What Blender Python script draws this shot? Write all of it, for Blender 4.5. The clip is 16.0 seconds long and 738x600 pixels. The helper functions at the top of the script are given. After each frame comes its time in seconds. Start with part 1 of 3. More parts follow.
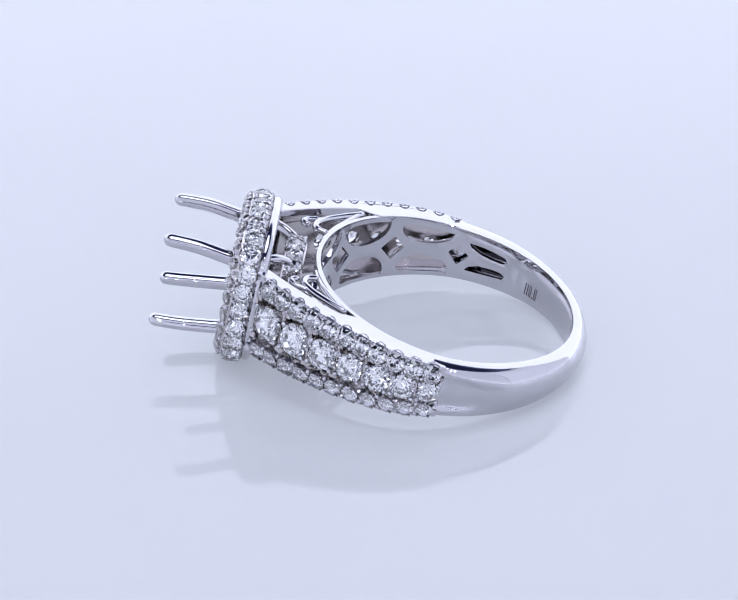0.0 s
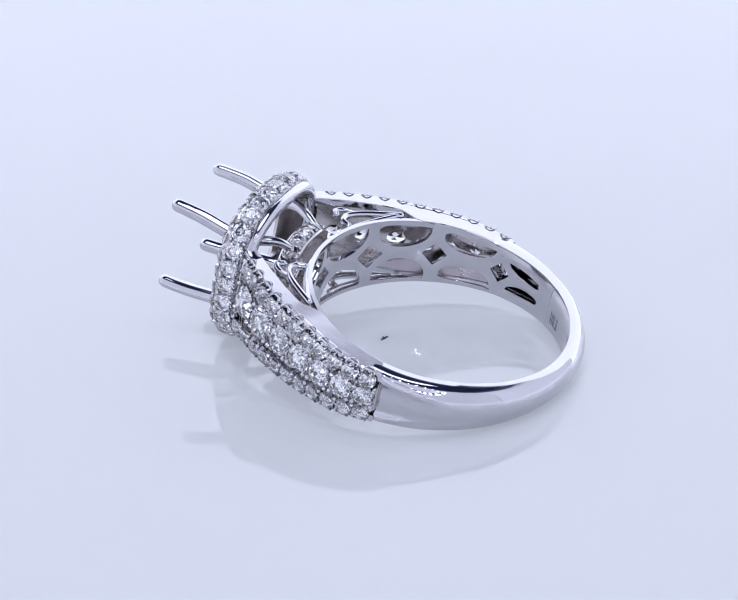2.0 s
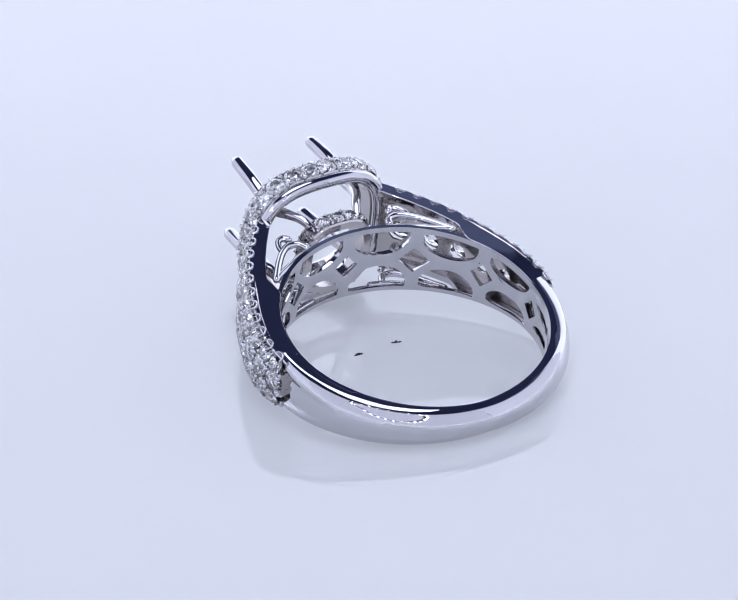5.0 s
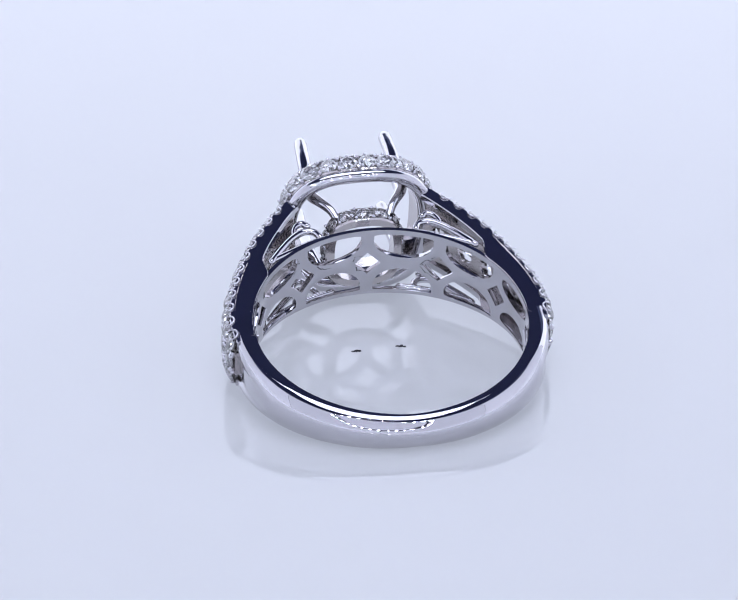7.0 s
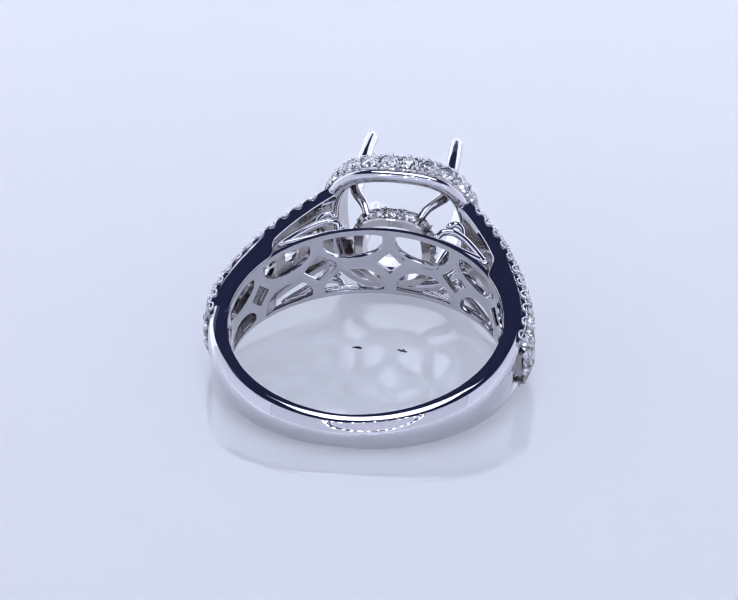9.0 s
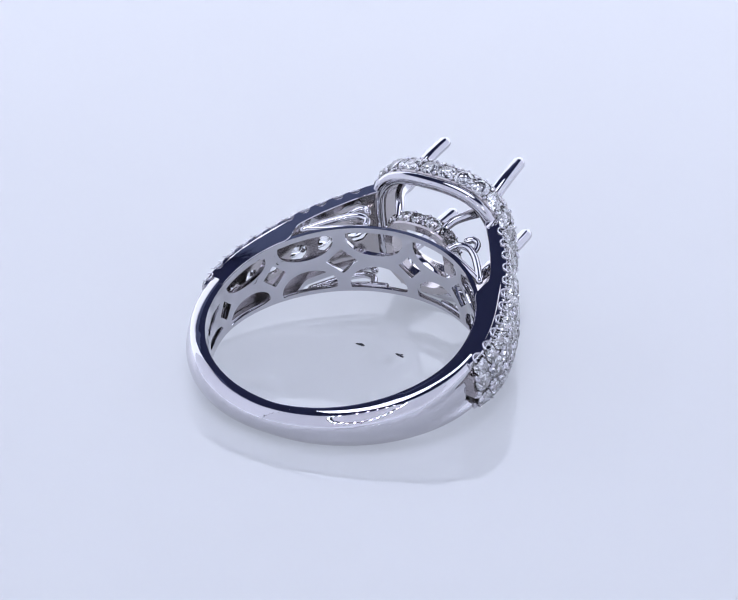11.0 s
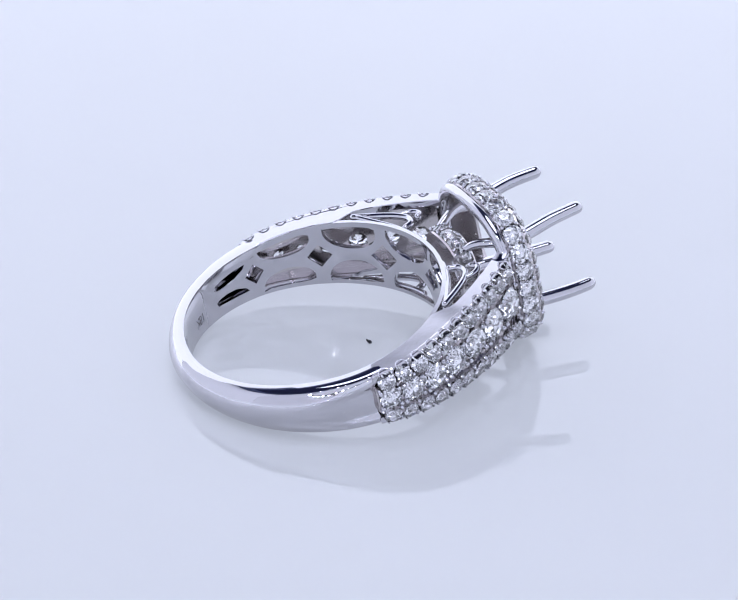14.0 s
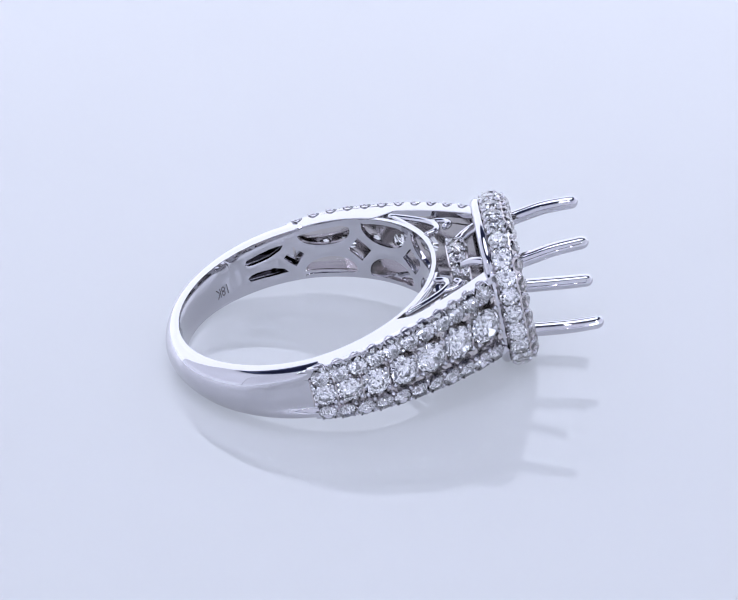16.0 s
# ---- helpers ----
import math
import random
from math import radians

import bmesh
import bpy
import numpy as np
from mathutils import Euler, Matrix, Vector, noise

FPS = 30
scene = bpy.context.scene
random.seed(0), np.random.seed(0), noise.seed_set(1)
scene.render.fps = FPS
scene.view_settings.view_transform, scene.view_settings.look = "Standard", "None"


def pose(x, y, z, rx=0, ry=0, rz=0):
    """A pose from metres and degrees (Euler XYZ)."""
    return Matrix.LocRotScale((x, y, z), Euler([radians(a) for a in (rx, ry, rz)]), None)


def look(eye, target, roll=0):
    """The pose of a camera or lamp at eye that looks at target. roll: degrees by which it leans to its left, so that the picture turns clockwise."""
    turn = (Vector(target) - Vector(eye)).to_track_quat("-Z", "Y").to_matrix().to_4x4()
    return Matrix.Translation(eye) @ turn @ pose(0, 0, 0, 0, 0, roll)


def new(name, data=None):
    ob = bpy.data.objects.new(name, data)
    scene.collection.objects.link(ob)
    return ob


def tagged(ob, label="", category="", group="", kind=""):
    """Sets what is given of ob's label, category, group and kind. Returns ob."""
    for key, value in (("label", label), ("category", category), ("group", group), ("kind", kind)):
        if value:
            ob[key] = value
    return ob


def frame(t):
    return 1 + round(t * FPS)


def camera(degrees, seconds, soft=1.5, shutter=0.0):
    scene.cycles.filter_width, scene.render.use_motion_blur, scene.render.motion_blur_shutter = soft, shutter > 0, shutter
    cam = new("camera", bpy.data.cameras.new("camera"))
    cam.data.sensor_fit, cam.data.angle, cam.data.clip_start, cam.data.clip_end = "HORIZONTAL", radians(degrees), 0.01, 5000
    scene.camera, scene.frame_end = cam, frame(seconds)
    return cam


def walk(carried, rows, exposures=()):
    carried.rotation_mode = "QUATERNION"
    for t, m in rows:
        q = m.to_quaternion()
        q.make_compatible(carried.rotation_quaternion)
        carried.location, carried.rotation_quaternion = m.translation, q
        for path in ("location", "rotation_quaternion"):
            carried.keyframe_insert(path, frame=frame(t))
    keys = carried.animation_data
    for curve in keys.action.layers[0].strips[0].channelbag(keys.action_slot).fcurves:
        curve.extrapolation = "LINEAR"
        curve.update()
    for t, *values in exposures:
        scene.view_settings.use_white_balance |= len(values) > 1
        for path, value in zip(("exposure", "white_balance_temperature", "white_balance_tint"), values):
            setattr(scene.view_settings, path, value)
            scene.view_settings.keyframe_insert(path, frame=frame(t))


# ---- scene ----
from mathutils import geometry

# ---- camera: stands still, a long lens over the turntable ----
MM = 0.001
cam = camera(9.435, 16.0, 1.25)
EYE = (0.0, -0.25317, 0.13936)
AIM = (-0.00045, 0.00155, 0.00285)
walk(cam, [(0.0, look(EYE, AIM)), (16.0, look(EYE, AIM))], [(0.0, 0.0), (16.0, 0.0)])

# ---- turn of the table and of what stands on it ----
RATE = 10.663
HEAD, TILT = 175.3, 11.0
CENTRE = (4.6 * MM, -0.23 * MM, 2.65 * MM)


def turned(t):
    return pose(0, 0, 0, 0, 0, -RATE * t)


def ring_pose(t):
    return turned(t) @ pose(*CENTRE, 0, 0, HEAD) @ pose(0, 0, 0, 0, -TILT, 0)


# ---- light ----
world = bpy.data.worlds.new("studio")
scene.world = world
world.use_nodes = True
world.node_tree.nodes["Background"].inputs[0].default_value = (0.55, 0.6, 0.8, 1)
world.node_tree.nodes["Background"].inputs[1].default_value = 0.15
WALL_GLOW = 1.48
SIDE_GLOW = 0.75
# fill glow added behind the lens, brightens stones and shaded sides
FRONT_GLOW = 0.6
FILL_GLOW = 2.7
LED_GLOW = 150.0
# emission put into the turntable disc to lift the ring's shadow
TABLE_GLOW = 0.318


# ---- materials ----
def material(name):
    m = bpy.data.materials.new(name)
    m.use_nodes = True
    return m, m.node_tree.nodes, m.node_tree.links, m.node_tree.nodes["Principled BSDF"]


def mat_gold(name="polished_white_gold", colour=(0.60, 0.59, 0.62), rough=0.025, scratch=0.32):
    m, n, l, b = material(name)
    b.inputs["Metallic"].default_value = 1.0
    b.inputs["Base Color"].default_value = (*colour, 1)
    tc = n.new("ShaderNodeTexCoord")
    big = n.new("ShaderNodeTexNoise")
    big.inputs["Scale"].default_value = 260.0
    big.inputs["Detail"].default_value = 4.0
    ramp = n.new("ShaderNodeMapRange")
    ramp.inputs["From Min"].default_value, ramp.inputs["From Max"].default_value = 0.3, 0.75
    ramp.inputs["To Min"].default_value, ramp.inputs["To Max"].default_value = rough * 0.6, rough * 1.8
    l.new(tc.outputs["Object"], big.inputs["Vector"])
    l.new(big.outputs["Fac"], ramp.inputs["Value"])
    scuff = n.new("ShaderNodeTexNoise")
    scuff.inputs["Scale"].default_value = 2600.0
    scuff.inputs["Detail"].default_value = 2.0
    mark = n.new("ShaderNodeMapRange")
    mark.inputs["From Min"].default_value, mark.inputs["From Max"].default_value = 0.66, 0.78
    mark.inputs["To Min"].default_value, mark.inputs["To Max"].default_value = 0.0, 0.12
    both = n.new("ShaderNodeMath")
    both.operation = "ADD"
    l.new(tc.outputs["Object"], scuff.inputs["Vector"])
    l.new(scuff.outputs["Fac"], mark.inputs["Value"])
    l.new(ramp.outputs["Result"], both.inputs[0])
    l.new(mark.outputs["Result"], both.inputs[1])
    l.new(both.outputs["Value"], b.inputs["Roughness"])
    fine = n.new("ShaderNodeTexNoise")
    fine.inputs["Scale"].default_value = 900.0
    fine.inputs["Detail"].default_value = 3.0
    bump = n.new("ShaderNodeBump")
    bump.inputs["Strength"].default_value = scratch
    bump.inputs["Distance"].default_value = 0.00001
    l.new(tc.outputs["Object"], fine.inputs["Vector"])
    l.new(fine.outputs["Fac"], bump.inputs["Height"])
    l.new(bump.outputs["Normal"], b.inputs["Normal"])
    return m


def mat_plain(name, colour, rough=0.5, metal=0.0, spec=0.5):
    m, n, l, b = material(name)
    b.inputs["Base Color"].default_value = (*colour, 1)
    b.inputs["Roughness"].default_value = rough
    b.inputs["Metallic"].default_value = metal
    b.inputs["Specular IOR Level"].default_value = spec
    return m


def mat_glow(name, colour, strength):
    m, n, l, b = material(name)
    b.inputs["Base Color"].default_value = (0.4, 0.4, 0.45, 1)
    b.inputs["Emission Color"].default_value = (*colour, 1)
    b.inputs["Emission Strength"].default_value = strength
    b.inputs["Roughness"].default_value = 0.9
    return m


def mat_stone():
    m, n, l, b = material("clear_brilliant_stone")
    b.inputs["Base Color"].default_value = (0.99, 0.99, 1.0, 1)
    b.inputs["Roughness"].default_value = 0.0
    b.inputs["IOR"].default_value = 2.3
    b.inputs["Transmission Weight"].default_value = 1.0
    return m


def mat_acrylic(name="glowing_opal_acrylic", glow=0.0, low=0.60):
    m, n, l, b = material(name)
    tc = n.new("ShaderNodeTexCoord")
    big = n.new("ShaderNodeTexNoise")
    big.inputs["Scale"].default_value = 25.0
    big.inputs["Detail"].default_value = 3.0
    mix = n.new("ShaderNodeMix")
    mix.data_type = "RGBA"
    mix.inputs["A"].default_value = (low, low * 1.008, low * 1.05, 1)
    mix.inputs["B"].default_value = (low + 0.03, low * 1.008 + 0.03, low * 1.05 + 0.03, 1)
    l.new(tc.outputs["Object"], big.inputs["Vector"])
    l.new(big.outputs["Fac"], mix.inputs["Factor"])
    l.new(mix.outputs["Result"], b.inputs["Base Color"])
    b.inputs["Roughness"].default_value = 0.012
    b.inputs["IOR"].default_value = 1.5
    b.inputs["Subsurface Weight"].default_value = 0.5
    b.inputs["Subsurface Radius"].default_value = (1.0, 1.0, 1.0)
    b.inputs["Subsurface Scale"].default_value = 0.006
    # added glow thins shadows on the disc; no lamp lies beneath it
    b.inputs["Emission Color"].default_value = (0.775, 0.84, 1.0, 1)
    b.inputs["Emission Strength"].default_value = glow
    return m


GOLD = mat_gold()
GOLD_SET = mat_gold("setting_white_gold", (0.60, 0.565, 0.565), 0.14, 0.5)
STONE = mat_stone()
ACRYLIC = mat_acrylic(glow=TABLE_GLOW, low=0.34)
TABLE_TOP = mat_acrylic("white_gloss_board")
INK = mat_plain("black_ink", (0.015, 0.015, 0.03), 0.6)
ENGRAVED = mat_plain("engraved_gold", (0.12, 0.11, 0.13), 0.5, 0.6)
# no lamps behind the tent cloth: its own emission stands in for them
TENT = mat_glow("glowing_tent_back", (0.80, 0.845, 1.0), WALL_GLOW)
SIDE = mat_glow("glowing_tent_side", (0.80, 0.845, 1.0), SIDE_GLOW)
# for the added ring that gives reflections a mid-tone
BRIM = mat_plain("reflection_blue", (0.07, 0.085, 0.15), 0.9)
CLOTH = mat_glow("glowing_tent_front", (0.80, 0.845, 1.0), FRONT_GLOW)
DARK = mat_plain("navy_black_board", (0.016, 0.019, 0.05), 0.7, 0.0, 0.1)
LAMP_BODY = mat_plain("lamp_housing", (0.03, 0.03, 0.05), 0.5)


# paints a falloff towards the top into a material's emission
def fade_glow_up(m, low, high, least):
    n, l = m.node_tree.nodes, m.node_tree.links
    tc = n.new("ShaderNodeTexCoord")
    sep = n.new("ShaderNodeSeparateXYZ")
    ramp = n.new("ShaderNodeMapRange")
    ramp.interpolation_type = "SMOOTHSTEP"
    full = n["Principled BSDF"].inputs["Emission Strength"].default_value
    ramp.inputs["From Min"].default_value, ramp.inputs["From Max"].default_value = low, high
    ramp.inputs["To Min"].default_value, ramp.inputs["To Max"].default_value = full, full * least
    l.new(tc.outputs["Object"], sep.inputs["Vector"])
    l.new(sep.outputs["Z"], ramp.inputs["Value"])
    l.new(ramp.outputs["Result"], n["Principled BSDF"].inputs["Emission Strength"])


# painted falloff softens the bright-to-dark edge reflected in the gold
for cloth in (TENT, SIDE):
    fade_glow_up(cloth, 0.43, 0.50, 0.15)
PANEL = mat_glow("fill_diffuser", (0.78, 0.835, 1.0), FILL_GLOW)
LED = mat_glow("led", (0.84, 0.88, 1.0), LED_GLOW)


# ---- mesh helpers; shapes are given in millimetres ----
def part(name, bm, mat, parent=None, label="", sharp=40, unit=MM):
    bmesh.ops.recalc_face_normals(bm, faces=bm.faces)
    for f in bm.faces:
        f.smooth = True
    for e in bm.edges:
        if len(e.link_faces) == 2 and e.calc_face_angle(0) > radians(sharp):
            e.smooth = False
    bmesh.ops.scale(bm, vec=(unit, unit, unit), verts=bm.verts)
    me = bpy.data.meshes.new(name)
    bm.to_mesh(me)
    bm.free()
    me.materials.append(mat)
    ob = new(name, me)
    if parent:
        ob.parent = parent
    return tagged(ob, label)


def loft(bm, rings, closed=False, caps=True):
    """Joins rings of equal length into a skin."""
    vs = [[bm.verts.new(p) for p in r] for r in rings]
    n = len(vs[0])
    for i in range(len(vs) if closed else len(vs) - 1):
        a, b = vs[i], vs[(i + 1) % len(vs)]
        for j in range(n):
            bm.faces.new((a[j], a[(j + 1) % n], b[(j + 1) % n], b[j]))
    if caps and not closed:
        bm.faces.new(vs[0])
        bm.faces.new(vs[-1])


def spline(points, steps):
    """A smooth line through the points."""
    p = [Vector(q) for q in points]
    p = [p[0] * 2 - p[1]] + p + [p[-1] * 2 - p[-2]]
    out = []
    for i in range(1, len(p) - 2):
        for k in range(steps):
            t = k / steps
            a, b, c, d = p[i - 1:i + 3]
            out.append(0.5 * (2 * b + (c - a) * t + (2 * a - 5 * b + 4 * c - d) * t * t + (3 * b - a - 3 * c + d) * t ** 3))
    return out + [p[-2]]


def tube(bm, path, radii, sides=12, flute=0.0):
    """A round wire along the path, its ends rounded off."""
    rings = []
    normal = None
    n = len(path)
    for i, p in enumerate(path):
        d = (path[min(i + 1, n - 1)] - path[max(i - 1, 0)]).normalized()
        if normal is None:
            normal = d.orthogonal().normalized()
        normal = (normal - d * normal.dot(d)).normalized()
        side = d.cross(normal)
        r = radii[i] if isinstance(radii, list) else radii
        if i in (0, n - 1):
            s = -1 if i == 0 else 1
            caps = [(p + d * s * r * q, r * math.sqrt(max(0.0, 1 - q * q))) for q in (0.0, 0.5, 0.85, 0.98)]
            if i == 0:
                caps = caps[::-1]
        else:
            caps = [(p, r)]
        for c, q in caps:
            rings.append([c + (normal * math.cos(2 * math.pi * k / sides) + side * math.sin(2 * math.pi * k / sides)) * q * (1 + flute * math.cos(10 * math.pi * k / sides)) for k in range(sides)])
    loft(bm, rings)


# ---- plan of the ring: x to the head, z along the finger ----
OVAL_X, OVAL_A, OVAL_B = 0.4, 8.3, 8.65


def inner(deg):
    a = radians(deg)
    return Vector((OVAL_X + OVAL_A * math.cos(a), OVAL_B * math.sin(a), 0))


def outward(deg):
    a = radians(deg)
    return Vector((math.cos(a) / OVAL_A, math.sin(a) / OVAL_B, 0)).normalized()


def table_value(x, rows):
    if x <= rows[0][0]:
        return rows[0][1]
    for (a, u), (b, v) in zip(rows, rows[1:]):
        if x <= b:
            t = (x - a) / (b - a)
            t = t * t * (3 - 2 * t)
            return u + (v - u) * t
    return rows[-1][1]


def smooth_rows(xs, ys, sigma):
    """Rows of one value a degree, rounded where the line bends."""
    d = np.arange(-60, 241)
    y = np.interp(np.where(d > 180, 360 - d, np.abs(d)), xs, ys)
    k = np.exp(-0.5 * (np.arange(-30, 31) / sigma) ** 2)
    return np.convolve(y, k / k.sum(), "same")[60:241]


def flare(x):
    """Half the width of the ring, as it flares from the shank to the head."""
    return 1.85 + 0.1127 * x - 0.0026 * x * x


HALF = smooth_rows([10 * k for k in range(10)] + [100, 120, 150, 180], [flare(OVAL_X + OVAL_A * math.cos(radians(10 * k))) for k in range(10)] + [1.8, 1.64, 1.38, 1.2], 4.0)
THICK = smooth_rows((0, 90, 120, 150, 180), (1.5, 1.52, 1.52, 1.34, 1.15), 10.0)


def half_width(deg):
    return float(np.interp(abs((deg + 180) % 360 - 180), np.arange(181), HALF))


def lift(deg):
    """The back of the shank sits a little to the upper side."""
    d = min(1.0, max(0.0, (abs((deg + 180) % 360 - 180) - 95) / 60))
    return 0.09 * d * d * (3 - 2 * d)


def thickness(deg):
    return float(np.interp(abs((deg + 180) % 360 - 180), np.arange(181), THICK))


# outer line of one shoulder, from the shank's end to the halo
ARM = spline([(-0.3, 10.2, 0), (1.2, 10.4, 0), (3.3, 10.15, 0), (5.8, 9.28, 0), (8.5, 7.95, 0), (10.7, 6.47, 0), (12.3, 5.18, 0)], 10)
ARM_LEN = [0.0]
for a, b in zip(ARM, ARM[1:]):
    ARM_LEN.append(ARM_LEN[-1] + (b - a).length)


def arm(s, side=1):
    """Place, outward normal and half width of the shoulder at s (0 at the shank, 1 at the halo)."""
    d = s * ARM_LEN[-1]
    i = max(0, min(len(ARM) - 2, int(np.searchsorted(ARM_LEN, d)) - 1))
    t = (d - ARM_LEN[i]) / (ARM_LEN[i + 1] - ARM_LEN[i])
    p = ARM[i].lerp(ARM[i + 1], t)
    way = (ARM[min(i + 2, len(ARM) - 1)] - ARM[max(i - 1, 0)]).normalized()
    n = Vector((-way.y, way.x, 0))
    if n.y < 0:
        n = -n
    h = flare(p.x)
    return Vector((p.x, p.y * side, 0)), Vector((n.x, n.y * side, 0)), h


def brilliant():
    """A round stone of radius 1: table up along z, girdle at 0."""
    bm = bmesh.new()
    def ringv(r, z, n, off=0.0):
        return [bm.verts.new((r * math.cos(2 * math.pi * (k + off) / n), r * math.sin(2 * math.pi * (k + off) / n), z)) for k in range(n)]
    top = ringv(0.52, 0.36, 8)
    mid = ringv(0.77, 0.24, 8, 0.5)
    gird = ringv(1.0, 0.02, 16)
    low = ringv(1.0, -0.03, 16)
    pav = ringv(0.46, -0.47, 8, 0.5)
    tip = bm.verts.new((0, 0, -0.86))
    bm.faces.new(top)
    for k in range(8):
        a, b = top[k], top[(k + 1) % 8]
        m, m0 = mid[k], mid[k - 1]
        bm.faces.new((a, m, b))
        g0, g1, g2 = gird[2 * k], gird[2 * k + 1], gird[(2 * k + 2) % 16]
        bm.faces.new((a, m0, g0))
        bm.faces.new((a, g0, m))
        bm.faces.new((m, g0, g1))
        bm.faces.new((m, g1, g2))
        l0, l1, l2 = low[2 * k], low[2 * k + 1], low[(2 * k + 2) % 16]
        bm.faces.new((g0, l0, l1, g1))
        bm.faces.new((g1, l1, l2, g2))
        q, q0 = pav[k], pav[k - 1]
        bm.faces.new((l0, q, l1))
        bm.faces.new((l1, q, l2))
        bm.faces.new((l0, q0, q))
        bm.faces.new((q0, tip, q))
    bmesh.ops.recalc_face_normals(bm, faces=bm.faces)
    bmesh.ops.scale(bm, vec=(MM, MM, MM), verts=bm.verts)
    me = bpy.data.meshes.new("stone")
    bm.to_mesh(me)
    bm.free()
    me.materials.append(STONE)
    return me


def bead_mesh():
    bm = bmesh.new()
    bmesh.ops.create_icosphere(bm, subdivisions=1, radius=MM)
    for f in bm.faces:
        f.smooth = True
    me = bpy.data.meshes.new("bead")
    bm.to_mesh(me)
    bm.free()
    me.materials.append(GOLD)
    return me


def claw_mesh():
    """A small loop of wire, open to one side."""
    bm = bmesh.new()
    path = [Vector((math.cos(a), math.sin(a), -0.1 * abs(math.sin(a)))) for a in (radians(-105 + 210 * k / 12) for k in range(13))]
    tube(bm, path, 0.14, 6)
    bmesh.ops.scale(bm, vec=(MM, MM, MM), verts=bm.verts)
    bmesh.ops.recalc_face_normals(bm, faces=bm.faces)
    for f in bm.faces:
        f.smooth = True
    me = bpy.data.meshes.new("claw")
    bm.to_mesh(me)
    bm.free()
    me.materials.append(GOLD)
    return me


STONE_MESH, BEAD_MESH, CLAW_MESH = brilliant(), bead_mesh(), claw_mesh()


def stand(p, n, size, spin=0.0):
    q = Vector(n).to_track_quat("Z", "Y").to_matrix().to_4x4()
    return Matrix.Translation(Vector(p) * MM) @ q @ Matrix.Rotation(spin, 4, "Z") @ Matrix.Diagonal((size, size, size, 1))


def stone(parent, p, n, r):
    ob = new("stone", STONE_MESH)
    ob.parent = parent
    ob.matrix_basis = stand(p, Vector(n) + Vector([random.uniform(-0.1, 0.1) for _ in range(3)]), r, random.uniform(0, 6))
    return ob


def claw(parent, p, inward, up, r):
    ob = new("claw", CLAW_MESH)
    ob.parent = parent
    z = Vector(up).normalized()
    x = Vector(inward)
    x = (x - z * x.dot(z)).normalized()
    m = Matrix((x, z.cross(x), z)).transposed().to_4x4()
    ob.matrix_basis = Matrix.Translation(Vector(p) * MM) @ m @ Matrix.Diagonal((r, r, r, 1))
    return ob


def bead(parent, p, n, r, tall=1.0):
    ob = new("bead", BEAD_MESH)
    ob.parent = parent
    ob.matrix_basis = stand(p, n, r) @ Matrix.Diagonal((1, 1, tall, 1))
    return ob


# ---- turntable and studio ----
def disc(bm, r, z0, z1, n=128, bevel=0.6):
    rings = []
    for q, z in ((0.001, z0), (r, z0), (r, z1 - bevel), (r - bevel * 0.3, z1 - bevel * 0.3), (r - bevel, z1), (0.001, z1)):
        rings.append([(q * math.cos(2 * math.pi * k / n), q * math.sin(2 * math.pi * k / n), z) for k in range(n)])
    loft(bm, rings)


def make_turntable():
    root = tagged(new("turntable"), "white gloss acrylic turntable disc with added glow and two black marks", "turntable")
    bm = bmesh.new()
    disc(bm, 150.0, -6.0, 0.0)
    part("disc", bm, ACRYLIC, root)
    for name, x, y, blobs in (("ink_mark", -0.23, -1.23, ((0, 0, 0.20), (0.16, 0.05, 0.16), (-0.2, 0.02, 0.13))),
                              ("ink_mark", -0.08, 1.69, ((0, 0, 0.17), (0.22, 0.1, 0.13), (-0.2, -0.08, 0.13), (0.1, -0.12, 0.1)))):
        bm = bmesh.new()
        for dx, dy, r in blobs:
            ring_pts = [(x + dy + r * 0.7 * math.cos(a), y + dx + r * (1 + 0.25 * math.sin(3 * a)) * math.sin(a)) for a in (2 * math.pi * k / 14 for k in range(14))]
            loft(bm, [[(u, v, z) for u, v in ring_pts] for z in (0.001, 0.02)])
        part(name, bm, INK, root, "small black ink mark")
    bm = bmesh.new()
    disc(bm, 60.0, -26.0, -6.1)
    part("base", bm, DARK, root)
    return root


